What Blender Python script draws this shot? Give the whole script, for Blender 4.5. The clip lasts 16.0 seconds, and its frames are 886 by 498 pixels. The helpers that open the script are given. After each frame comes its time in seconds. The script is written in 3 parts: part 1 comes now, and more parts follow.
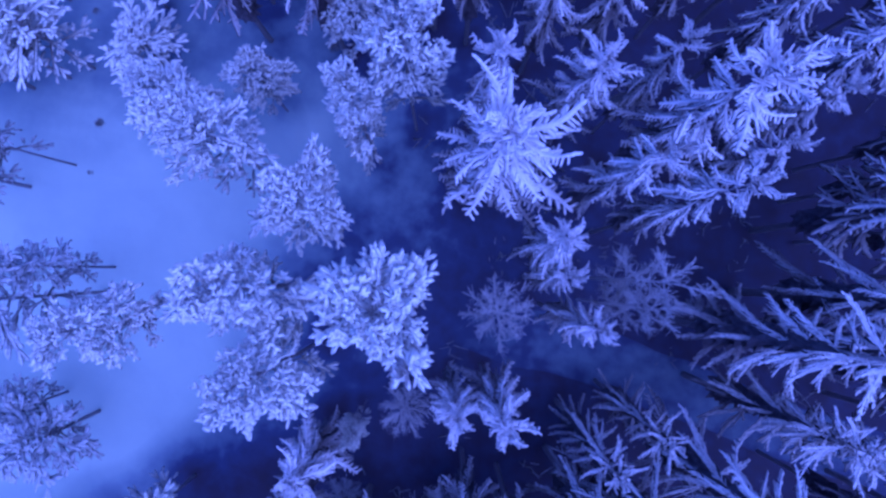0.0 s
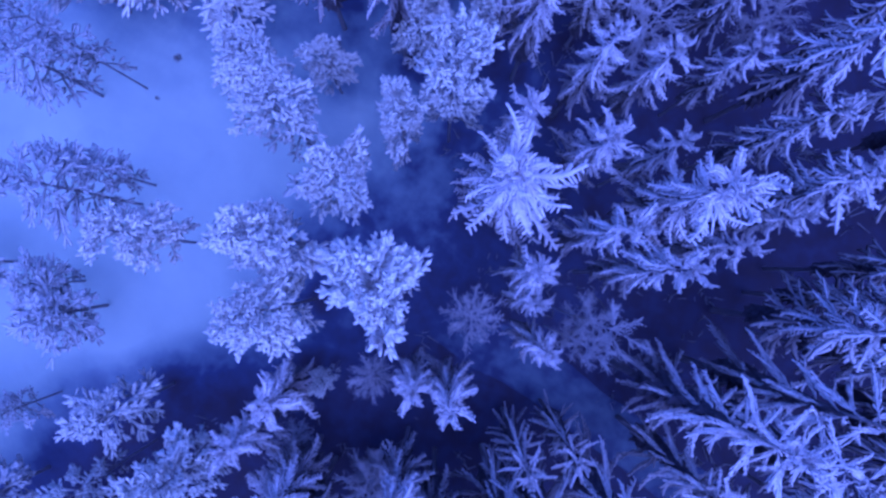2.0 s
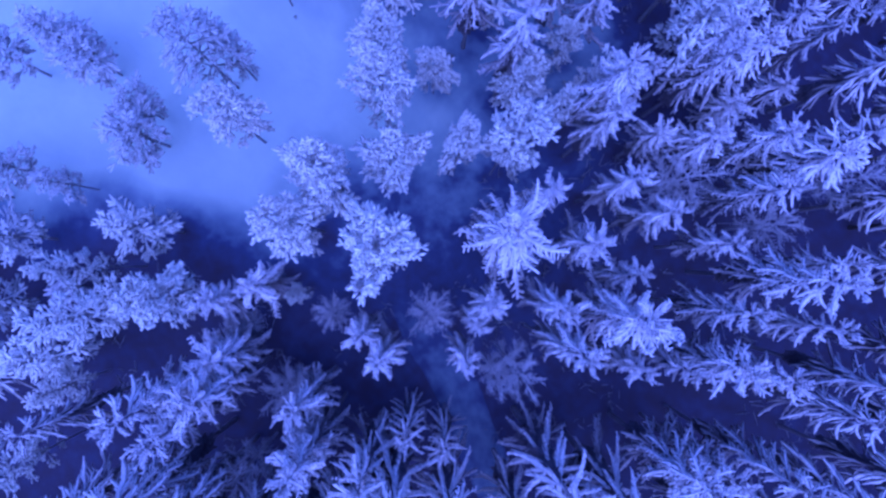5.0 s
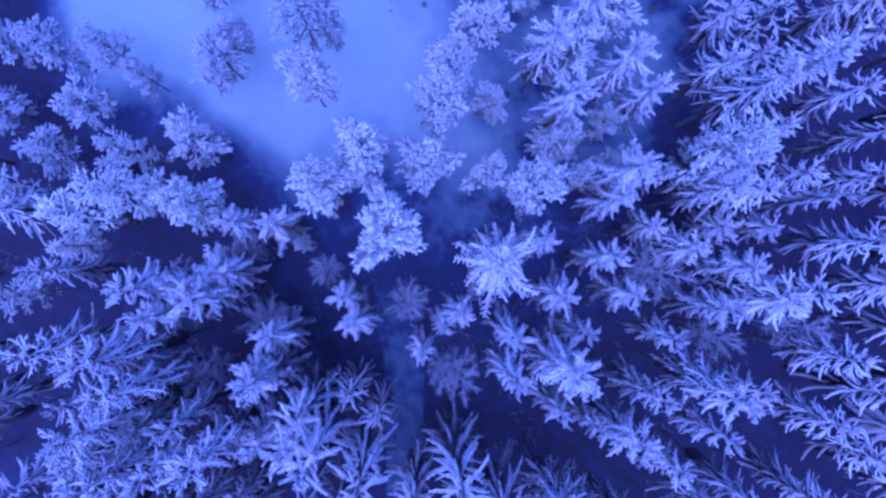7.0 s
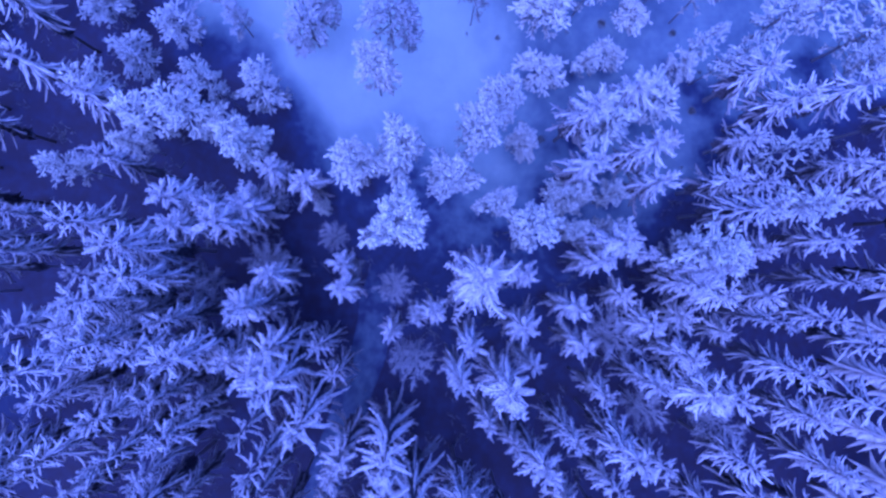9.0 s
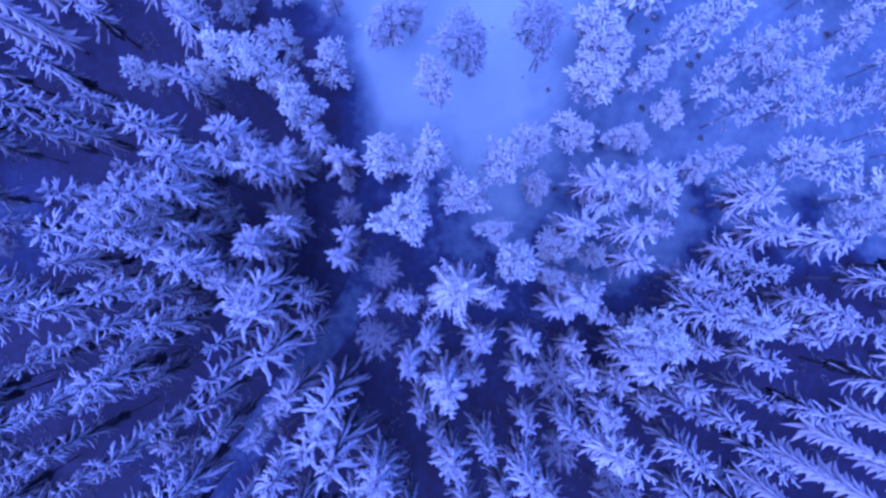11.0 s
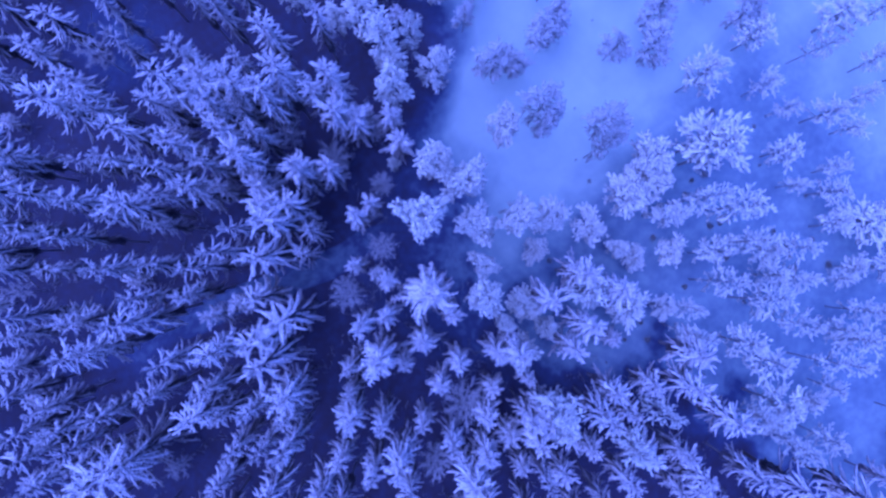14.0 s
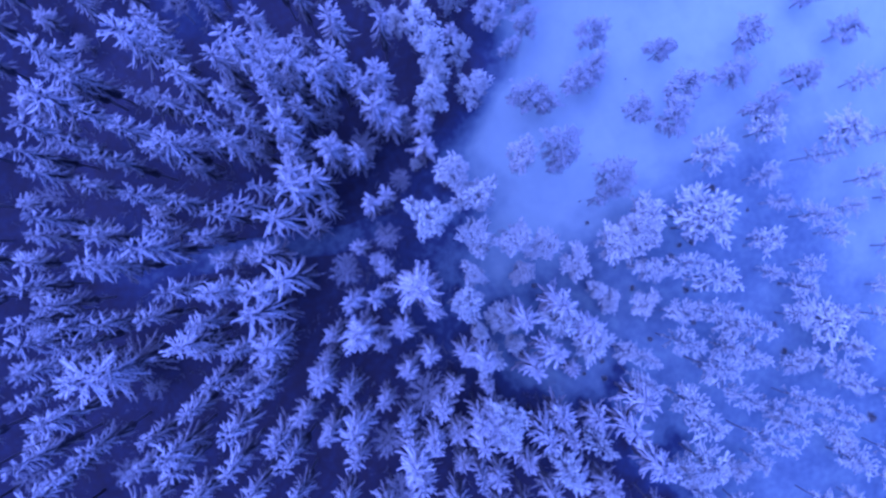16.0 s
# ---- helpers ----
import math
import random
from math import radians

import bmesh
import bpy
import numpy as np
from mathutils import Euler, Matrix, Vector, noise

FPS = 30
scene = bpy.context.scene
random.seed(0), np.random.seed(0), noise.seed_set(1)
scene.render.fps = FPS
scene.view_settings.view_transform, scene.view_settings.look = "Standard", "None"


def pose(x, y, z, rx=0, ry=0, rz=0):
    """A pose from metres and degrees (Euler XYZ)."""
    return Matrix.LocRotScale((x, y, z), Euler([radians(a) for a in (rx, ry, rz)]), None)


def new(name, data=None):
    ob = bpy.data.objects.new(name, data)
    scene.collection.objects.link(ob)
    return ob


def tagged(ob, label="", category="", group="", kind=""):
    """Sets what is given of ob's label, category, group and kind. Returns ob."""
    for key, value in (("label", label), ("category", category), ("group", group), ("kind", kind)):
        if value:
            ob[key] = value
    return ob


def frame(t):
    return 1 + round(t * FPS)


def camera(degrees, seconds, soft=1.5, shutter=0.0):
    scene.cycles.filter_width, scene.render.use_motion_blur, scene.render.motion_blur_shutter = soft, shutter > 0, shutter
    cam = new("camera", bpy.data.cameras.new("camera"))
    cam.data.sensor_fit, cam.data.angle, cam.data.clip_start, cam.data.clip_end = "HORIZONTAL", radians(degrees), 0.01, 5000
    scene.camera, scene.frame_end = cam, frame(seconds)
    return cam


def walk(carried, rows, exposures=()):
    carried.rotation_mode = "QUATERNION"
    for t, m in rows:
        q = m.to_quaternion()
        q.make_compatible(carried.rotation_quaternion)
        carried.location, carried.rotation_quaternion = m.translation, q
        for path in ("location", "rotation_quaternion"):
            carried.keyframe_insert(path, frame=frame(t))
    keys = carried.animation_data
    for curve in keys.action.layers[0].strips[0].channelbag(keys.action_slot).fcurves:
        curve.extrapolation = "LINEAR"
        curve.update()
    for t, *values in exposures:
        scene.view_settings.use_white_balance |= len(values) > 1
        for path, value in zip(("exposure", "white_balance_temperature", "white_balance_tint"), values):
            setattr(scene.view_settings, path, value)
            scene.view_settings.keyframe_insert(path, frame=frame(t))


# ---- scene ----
# camera: rises straight up over the forest, turning as it looks down
cam = camera(62.0, 16.0, soft=2.65)
ROWS = [
    (0.0, -0.000, -0.000, 50.840, -0.000, 1.508, -0.484),
    (0.5, 0.057, 0.040, 52.247, 2.837, 1.418, -0.488),
    (1.0, 0.115, 0.072, 53.792, 6.989, 1.334, -0.506),
    (1.5, 0.172, 0.101, 55.254, 11.018, 1.267, -0.557),
    (2.0, 0.247, 0.115, 56.843, 15.889, 1.227, -0.609),
    (2.5, 0.326, 0.090, 58.381, 20.262, 1.201, -0.682),
    (3.0, 0.377, 0.067, 59.980, 25.431, 1.164, -0.754),
    (3.5, 0.407, 0.066, 61.498, 30.176, 1.115, -0.830),
    (4.0, 0.433, 0.100, 63.242, 35.703, 1.069, -0.906),
    (4.2, 0.437, 0.113, 63.948, 37.960, 1.049, -0.940),
    (6.3, 0.291, -0.220, 71.781, 60.259, 0.732, -1.844),
    (6.5, 0.312, -0.201, 72.554, 62.410, 0.716, -1.848),
    (7.0, 0.351, -0.141, 74.515, 67.816, 0.689, -1.842),
    (7.5, 0.411, -0.072, 76.347, 72.794, 0.665, -1.844),
    (8.0, 0.468, 0.014, 78.291, 78.796, 0.642, -1.864),
    (8.5, 0.539, 0.051, 80.008, 82.746, 0.580, -1.855),
    (9.0, 0.585, 0.117, 81.801, 87.112, 0.533, -1.832),
    (9.2, 0.592, 0.174, 82.535, 89.223, 0.520, -1.833),
    (11.3, 0.504, 1.492, 91.383, 109.699, 0.482, -1.309),
    (11.5, 0.494, 1.516, 92.159, 112.045, 0.485, -1.335),
    (12.0, 0.461, 1.563, 94.084, 118.171, 0.486, -1.410),
    (12.5, 0.463, 1.586, 95.829, 123.200, 0.456, -1.473),
    (13.0, 0.465, 1.582, 97.705, 128.159, 0.432, -1.524),
    (13.5, 0.492, 1.575, 99.386, 132.528, 0.408, -1.558),
    (14.0, 0.494, 1.582, 101.204, 136.878, 0.385, -1.625),
    (14.5, 0.566, 1.587, 103.057, 139.812, 0.346, -1.646),
    (15.0, 0.612, 1.601, 105.162, 143.517, 0.325, -1.706),
    (15.5, 0.618, 1.628, 107.171, 147.120, 0.325, -1.772),
    (16.0, 0.695, 1.673, 109.251, 150.696, 0.282, -1.801),
]
EXPOSURE = [(0.0, 0.41, 3780, 63), (4.0, 0.52, 3785, 63), (9.0, 0.68, 3795, 63), (13.0, 0.64, 3810, 63), (16.0, 0.47, 3810, 63)]
walk(cam, [(t, pose(x, y, z, 0, 0, turn) @ pose(0, 0, 0, nod, 0, 0) @ pose(0, 0, 0, 0, lean, 0))
           for t, x, y, z, turn, nod, lean in ROWS], EXPOSURE)

# ---- light: even winter dusk sky, faint wide sun behind cloud ----
SUN_UP, SUN_TURN = 66.0, 140.0
world = bpy.data.worlds.new("winter_sky")
scene.world = world
world.use_nodes = True
wn = world.node_tree
sky = wn.nodes.new("ShaderNodeTexSky")
sky.sky_type, sky.sun_disc = "NISHITA", False
sky.sun_elevation, sky.sun_rotation = radians(SUN_UP), radians(SUN_TURN)
wn.nodes["Background"].inputs["Strength"].default_value = 0.07
wn.links.new(sky.outputs["Color"], wn.nodes["Background"].inputs["Color"])
sun = new("sun", bpy.data.lights.new("sun", "SUN"))
sun.data.energy, sun.data.angle, sun.data.color = 1.2, radians(70), (1.0, 0.96, 0.92)
sun.matrix_world = pose(0, 0, 60, 90 - SUN_UP, 0, 180 - SUN_TURN)


# ---- materials ----
def material(name, rough=0.8):
    m = bpy.data.materials.new(name)
    m.use_nodes = True
    b = m.node_tree.nodes["Principled BSDF"]
    b.inputs["Roughness"].default_value = rough
    return m, m.node_tree, b


def noise_node(nt, scale, detail=4.0, coord="Object"):
    tc = nt.nodes.new("ShaderNodeTexCoord")
    n = nt.nodes.new("ShaderNodeTexNoise")
    n.inputs["Scale"].default_value, n.inputs["Detail"].default_value = scale, detail
    nt.links.new(tc.outputs[coord], n.inputs["Vector"])
    return n.outputs["Fac"]


def ramp(nt, fac, stops):
    r = nt.nodes.new("ShaderNodeValToRGB")
    e = r.color_ramp.elements
    e[0].position, e[0].color = stops[0][0], (*stops[0][1], 1)
    e[1].position, e[1].color = stops[-1][0], (*stops[-1][1], 1)
    for p, c in stops[1:-1]:
        e.new(p).color = (*c, 1)
    nt.links.new(fac, r.inputs["Fac"])
    return r.outputs["Color"]


def mix(nt, fac, a, b):
    x = nt.nodes.new("ShaderNodeMix")
    x.data_type = "RGBA"
    for s, v in ((x.inputs["Factor"], fac), (x.inputs["A"], a), (x.inputs["B"], b)):
        if isinstance(v, (tuple, float)):
            s.default_value = v if isinstance(v, float) else (*v, 1)
        else:
            nt.links.new(v, s)
    return x.outputs["Result"]


def maths(nt, op, a, b=0.0):
    x = nt.nodes.new("ShaderNodeMath")
    x.operation, x.use_clamp = op, True
    for s, v in zip(x.inputs, (a, b)):
        if isinstance(v, float):
            s.default_value = v
        else:
            nt.links.new(v, s)
    return x.outputs["Value"]


def bump(nt, b, height, distance, strength=0.6):
    n = nt.nodes.new("ShaderNodeBump")
    n.inputs["Strength"].default_value, n.inputs["Distance"].default_value = strength, distance
    nt.links.new(height, n.inputs["Height"])
    nt.links.new(n.outputs["Normal"], b.inputs["Normal"])


def frosted(name, frost, needle, cover):
    """Needles and twigs under hoar frost, thickest on the upper sides; thinned at the roots to paint in shade."""
    m, nt, b = material(name, 0.85)
    geo = nt.nodes.new("ShaderNodeNewGeometry")
    sep = nt.nodes.new("ShaderNodeSeparateXYZ")
    nt.links.new(geo.outputs["Normal"], sep.inputs["Vector"])
    up = nt.nodes.new("ShaderNodeMapRange")
    up.inputs["From Min"].default_value, up.inputs["From Max"].default_value = -0.62 + cover, 0.12 + cover
    nt.links.new(sep.outputs["Z"], up.inputs["Value"])
    tips = nt.nodes.new("ShaderNodeAttribute")
    tips.attribute_name = "frost"
    # dark at the roots: thinner frost together with painted shade inside the crown
    root_shade = ramp(nt, tips.outputs["Fac"], [(0.10, (0.08, 0.08, 0.08)), (0.40, (0.72, 0.72, 0.72)), (0.7, (1, 1, 1))])
    grain = ramp(nt, noise_node(nt, 6.0, 6.0), [(0.30, (0.62, 0.62, 0.62)), (0.52, (1, 1, 1))])
    fac = maths(nt, "MULTIPLY", maths(nt, "MULTIPLY", up.outputs["Result"], grain), root_shade)
    tint = nt.nodes.new("ShaderNodeObjectInfo")
    dark = mix(nt, geo.outputs["Random Per Island"], needle, tuple(1.7 * v for v in needle))
    light = mix(nt, tint.outputs["Random"], frost, tuple(0.88 * v for v in frost))
    nt.links.new(mix(nt, fac, dark, light), b.inputs["Base Color"])
    bump(nt, b, noise_node(nt, 9.0, 6.0), 0.10, 0.6)
    return m


SPRUCE = frosted("frosted_spruce", (0.90, 0.875, 0.915), (0.060, 0.043, 0.058), 0.32)
PINE = frosted("frosted_pine", (0.89, 0.895, 0.865), (0.06, 0.052, 0.058), 0.1)
BARE_PINE = frosted("thinly_frosted_pine", (0.63, 0.65, 0.68), (0.06, 0.057, 0.06), 0.10)
TWIG = frosted("frosted_twigs", (0.62, 0.61, 0.66), (0.10, 0.09, 0.09), -0.3)
STEM = frosted("rimed_stem", (0.30, 0.28, 0.31), (0.05, 0.040, 0.040), -0.4)
BRUSH = frosted("bare_brush", (0.30, 0.30, 0.33), (0.03, 0.028, 0.028), 0.3)

NEEDLES, nt, b = material("dark_needles", 0.9)
nt.links.new(ramp(nt, noise_node(nt, 4.0), [(0.35, (0.080, 0.072, 0.100)), (0.7, (0.18, 0.165, 0.21))]), b.inputs["Base Color"])
bump(nt, b, noise_node(nt, 9.0), 0.2)

SNOW, nt, b = material("ground_snow", 0.7)
spots = ramp(nt, noise_node(nt, 0.5, 5.0), [(0.3, (0.93, 0.94, 0.96)), (0.65, (1, 1, 1))])
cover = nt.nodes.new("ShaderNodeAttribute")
cover.attribute_name = "shade_litter"
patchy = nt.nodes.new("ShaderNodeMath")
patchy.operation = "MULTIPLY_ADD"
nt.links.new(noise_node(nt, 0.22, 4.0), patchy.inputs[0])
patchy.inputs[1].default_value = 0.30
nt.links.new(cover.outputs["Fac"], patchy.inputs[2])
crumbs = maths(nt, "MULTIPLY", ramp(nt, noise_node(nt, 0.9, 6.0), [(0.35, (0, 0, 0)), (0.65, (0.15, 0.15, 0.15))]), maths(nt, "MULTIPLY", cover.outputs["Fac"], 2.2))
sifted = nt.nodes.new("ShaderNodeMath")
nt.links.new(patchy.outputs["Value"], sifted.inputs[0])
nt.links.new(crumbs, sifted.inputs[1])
floor_shade = maths(nt, "SUBTRACT", sifted.outputs["Value"], 0.17)
# blue to dark stops paint forest shade into the snow, with fallen needles
floor_colour = ramp(nt, floor_shade, [(0.0, (0.500, 0.600, 0.560)), (0.28, (0.238, 0.298, 0.366)), (0.55, (0.062, 0.071, 0.165)), (0.80, (0.038, 0.031, 0.078)), (1.0, (0.029, 0.018, 0.038))])
x = nt.nodes.new("ShaderNodeMix")
x.data_type, x.blend_type = "RGBA", "MULTIPLY"
x.inputs["Factor"].default_value = 1.0
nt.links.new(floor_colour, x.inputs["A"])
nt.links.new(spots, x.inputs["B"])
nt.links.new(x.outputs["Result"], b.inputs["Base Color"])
bump(nt, b, noise_node(nt, 0.9, 6.0), 0.12, 0.4)


# ---- building helpers ----
def shape(name, verts, faces, mat, smooth=True, frost=None):
    me = bpy.data.meshes.new(name)
    me.from_pydata([tuple(v) for v in verts], [], faces)
    me.materials.append(mat)
    if frost is not None:
        me.attributes.new("frost", "FLOAT", "POINT").data.foreach_set("value", frost)
    if smooth:
        me.shade_smooth()
    return me


def part(name, me, parent, m=None, label=""):
    ob = new(name, me)
    ob.parent = parent
    if m is not None:
        ob.matrix_basis = m
    return tagged(ob, label) if label else ob


class Heap:
    """Collects tapering, bent stalks into one mesh."""

    def __init__(self, frost_shade=1.0):
        self.v, self.f, self.w, self.frost_shade = [], [], [], frost_shade

    def stalk(self, points, radii, sides=4, frost=(1, 1)):
        """frost: how frosted it is, at its root and at its tip; a low root paints in shade by the stem."""
        pts = [Vector(p) for p in points]
        for i, (p, r) in enumerate(zip(pts, radii)):
            d = (pts[min(i + 1, len(pts) - 1)] - pts[max(i - 1, 0)]).normalized()
            a = d.orthogonal().normalized()
            c = d.cross(a)
            for k in range(sides):
                q = 2 * math.pi * k / sides
                self.v.append(p + r * (math.cos(q) * a + math.sin(q) * c))
                self.w.append(self.frost_shade * (frost[0] + (frost[1] - frost[0]) * i / (len(pts) - 1)))
            if i:
                n = len(self.v) - 2 * sides
                for k in range(sides):
                    j = (k + 1) % sides
                    self.f.append((n + k, n + j, n + sides + j, n + sides + k))
        n = len(self.v)
        self.v.append(pts[-1] + d * radii[-1] * 1.5)
        self.w.append(self.frost_shade * frost[1])
        for k in range(sides):
            self.f.append((n - sides + k, n - sides + (k + 1) % sides, n))

    def add(self, me, m):
        n = len(self.v)
        self.v += [m @ v.co for v in me.vertices]
        self.w += [d.value for d in me.attributes["frost"].data]
        self.f += [tuple(n + i for i in p.vertices) for p in me.polygons]

    def mesh(self, name, mat):
        return shape(name, self.v, self.f, mat, True, self.w)


def ground_z(x, y):
    return 0.5 * noise.noise((x / 23, y / 23, 0.3)) + 0.15 * noise.noise((x / 6, y / 6, 4.1))


def openness(x, y):
    """Above 0 on the open snow, below 0 in closed forest."""
    return min(-15.5 - x - 0.22 * max(0, y - 11) - 1.1 * max(0, -8 - y), 3 * (y + 21.5))


# ---- ground: one sheet of snow out to the horizon ----
def axis(n, inner, outer):
    s = np.linspace(-1, 1, n)
    return np.sign(s) * (inner * np.abs(s) / 0.8 * (np.abs(s) <= 0.8) + (np.abs(s) > 0.8) * (inner + (outer - inner) * ((np.abs(s) - 0.8) / 0.2) ** 3))


N = 231
AX = axis(N, 75.0, 2500.0)
gv = [(x, y, ground_z(x, y) * (1 if max(abs(x), abs(y)) < 131 else 0.3)) for y in AX for x in AX]
gf = [(j * N + i, j * N + i + 1, (j + 1) * N + i + 1, (j + 1) * N + i) for j in range(N - 1) for i in range(N - 1)]
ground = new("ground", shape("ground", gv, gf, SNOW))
tagged(ground, "smooth open snow, with shade and fallen needles painted dark under the trees", "snow ground", kind="structure")


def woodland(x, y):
    """How far the snow is darkened: forest shade painted in, with some blown twigs and needles, 0 on the open snow."""
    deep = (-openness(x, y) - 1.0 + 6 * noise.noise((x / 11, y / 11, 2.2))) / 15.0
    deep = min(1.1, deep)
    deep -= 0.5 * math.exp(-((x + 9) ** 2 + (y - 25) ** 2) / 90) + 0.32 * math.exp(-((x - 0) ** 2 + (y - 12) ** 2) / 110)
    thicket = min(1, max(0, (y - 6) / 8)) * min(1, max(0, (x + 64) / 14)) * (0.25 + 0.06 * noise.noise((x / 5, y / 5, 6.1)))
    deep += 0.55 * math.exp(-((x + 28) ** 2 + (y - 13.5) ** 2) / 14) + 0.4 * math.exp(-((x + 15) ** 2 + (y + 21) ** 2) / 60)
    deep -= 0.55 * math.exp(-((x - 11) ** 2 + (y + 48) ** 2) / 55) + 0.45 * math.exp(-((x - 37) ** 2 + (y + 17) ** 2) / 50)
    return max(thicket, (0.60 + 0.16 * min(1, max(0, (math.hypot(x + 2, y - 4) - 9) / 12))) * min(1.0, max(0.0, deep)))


# a trodden forest track that winds between the trees
WAY = [(-1, -3.0), (2, -3.6), (5, -4.6), (10.5, -5.9), (15.5, -7.9), (20, -9.6), (25, -11.6), (30, -13.2), (36, -15.5), (42, -17.5)]


def ribbon(way):
    pts = []
    for i in range(len(way) - 1):
        p = [Vector(way[max(0, min(len(way) - 1, i + k))]) for k in (-1, 0, 1, 2)]
        for s in range(6):
            t = s / 6
            pts.append(0.5 * (2 * p[1] + (p[2] - p[0]) * t + (2 * p[0] - 5 * p[1] + 4 * p[2] - p[3]) * t * t + (3 * p[1] - p[0] - 3 * p[2] + p[3]) * t ** 3))
    return pts


pts = ribbon(WAY)
tv, tf, tl = [], [], []
for i, p in enumerate(pts):
    d = (pts[min(i + 1, len(pts) - 1)] - pts[max(i - 1, 0)]).normalized()
    side = Vector((-d.y, d.x))
    for k, (o, up) in enumerate(((-2.4, -0.05), (-1.7, 0.03), (-0.9, 0.03), (0, 0.05), (0.9, 0.03), (1.7, 0.03), (2.4, -0.05))):
        q = p + side * (o + 0.35 * noise.noise((p.x / 3, p.y / 3, k)))
        tv.append((q.x, q.y, ground_z(q.x, q.y) + up))
        # the track keeps a lighter share of the painted forest shade
        around = woodland(q.x, q.y)
        fade = min(1, i / 16, (len(pts) - 1 - i) / 14)
        tl.append(around + fade * (min(around, (0.37, 0.39, 0.44, 0.54)[abs(k - 3)]) - around))
    if i:
        n = 7 * i
        tf += [(n - 7 + k, n - 6 + k, n + 1 + k, n + k) for k in range(6)]
track = new("track", shape("track", tv, tf, SNOW))
track.data.attributes.new("shade_litter", "FLOAT", "POINT").data.foreach_set("value", tl)
tagged(track, "narrow smooth snow track winding between spruces", "track", kind="structure")


# ---- trees ----
rng = random.Random(7)


def bough_mesh(seed, fine=False, forks=3, frost_shade=1.0, spurs=0):
    """One spruce bough, a metre long along x: a bent rib of frost with acute forks and short side twigs."""
    r, h = random.Random(seed), Heap(frost_shade)
    bend, swing = r.uniform(-0.26, 0.26), r.uniform(-0.04, 0.04)
    def at(s):
        return Vector((s, bend * s * s + swing * math.sin(7 * s), 0.05 * s - 0.34 * s * s + 0.42 * s ** 3))
    if fine:
        steps = (0, 0.25, 0.45, 0.62, 0.78, 0.9, 1.0)
        fat = (0.020, 0.028, 0.032, 0.029, 0.033, 0.030, 0.020)
        h.stalk([at(s) + Vector((0, r.uniform(-1, 1), r.uniform(-1, 1))) * (0.010 if s else 0) for s in steps], [q * r.uniform(0.75, 1.3) for q in fat], 4, (0.3, 1))
        count = 28
        for i in range(count):
            s = 0.14 + 0.84 * (i + r.uniform(0.0, 0.8)) / count
            side = 1 if i % 2 else -1
            long = i % 6 in (1, 4) and s < 0.66
            ln = ((0.46 - 0.34 * s) if long else (0.15 - 0.06 * s)) * r.uniform(0.7, 1.3)
            a = radians(r.uniform(16, 30) if long else r.uniform(35, 60))
            o = at(s)
            d = Vector((math.cos(a), side * math.sin(a), r.uniform(-0.35, 0.15)))
            e = Vector((ln * 0.25, -side * ln * 0.10, r.uniform(-0.04, 0.03)))
            fat = [q * r.uniform(0.75, 1.3) for q in ((0.020, 0.029, 0.018) if long else (0.022, 0.024))]
            way = [o, o + d * ln * 0.6, o + d * ln + e] if long else [o, o + d * ln]
            h.stalk(way, fat, 3, (0.1 + 0.9 * s, min(1, s + 0.5)))
        return h.mesh("bough", SPRUCE)
    fat = (0.028, 0.044, 0.046, 0.046, 0.028)
    h.stalk([at(s) for s in (0, 0.35, 0.6, 0.82, 1.0)], [q * r.uniform(0.7, 1.35) for q in fat], 3, (0.25, 1))
    for i in range(forks):
        s = 0.2 + 0.68 * (i + r.uniform(0.0, 0.8)) / forks
        side = 1 if i % 2 else -1
        ln = (0.46 - 0.30 * s) * r.uniform(0.65, 1.25)
        a = radians(r.uniform(15, 30))
        o = at(s)
        d = Vector((math.cos(a), side * math.sin(a), r.uniform(-0.35, 0.10)))
        e = Vector((ln * 0.3, -side * ln * 0.12, r.uniform(-0.06, 0.03)))
        h.stalk([o, o + d * ln * 0.6, o + d * ln + e], [q * r.uniform(0.8, 1.3) for q in (0.028, 0.038, 0.024)], 3, (0.2 + 0.8 * s, min(1, s + 0.5)))
    for i in range(spurs):
        s = 0.25 + 0.72 * (i + r.uniform(0.0, 0.8)) / spurs
        a, side = radians(r.uniform(35, 60)), 1 if i % 2 else -1
        d = Vector((math.cos(a), side * math.sin(a), r.uniform(-0.35, 0.2)))
        h.stalk([at(s), at(s) + d * (0.17 - 0.06 * s)], (0.026, 0.028), 3, (0.2 + 0.8 * s, min(1, s + 0.5)))
    return h.mesh("bough", SPRUCE)


# last four of each set: frost cut to paint shade onto the low boughs
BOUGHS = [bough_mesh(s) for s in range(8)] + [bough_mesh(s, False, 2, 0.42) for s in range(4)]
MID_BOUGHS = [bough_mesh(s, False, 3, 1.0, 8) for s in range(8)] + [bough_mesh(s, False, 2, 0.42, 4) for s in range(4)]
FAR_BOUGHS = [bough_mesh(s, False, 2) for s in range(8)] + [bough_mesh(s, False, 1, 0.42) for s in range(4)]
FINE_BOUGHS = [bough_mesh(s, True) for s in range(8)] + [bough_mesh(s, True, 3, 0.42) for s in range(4)]


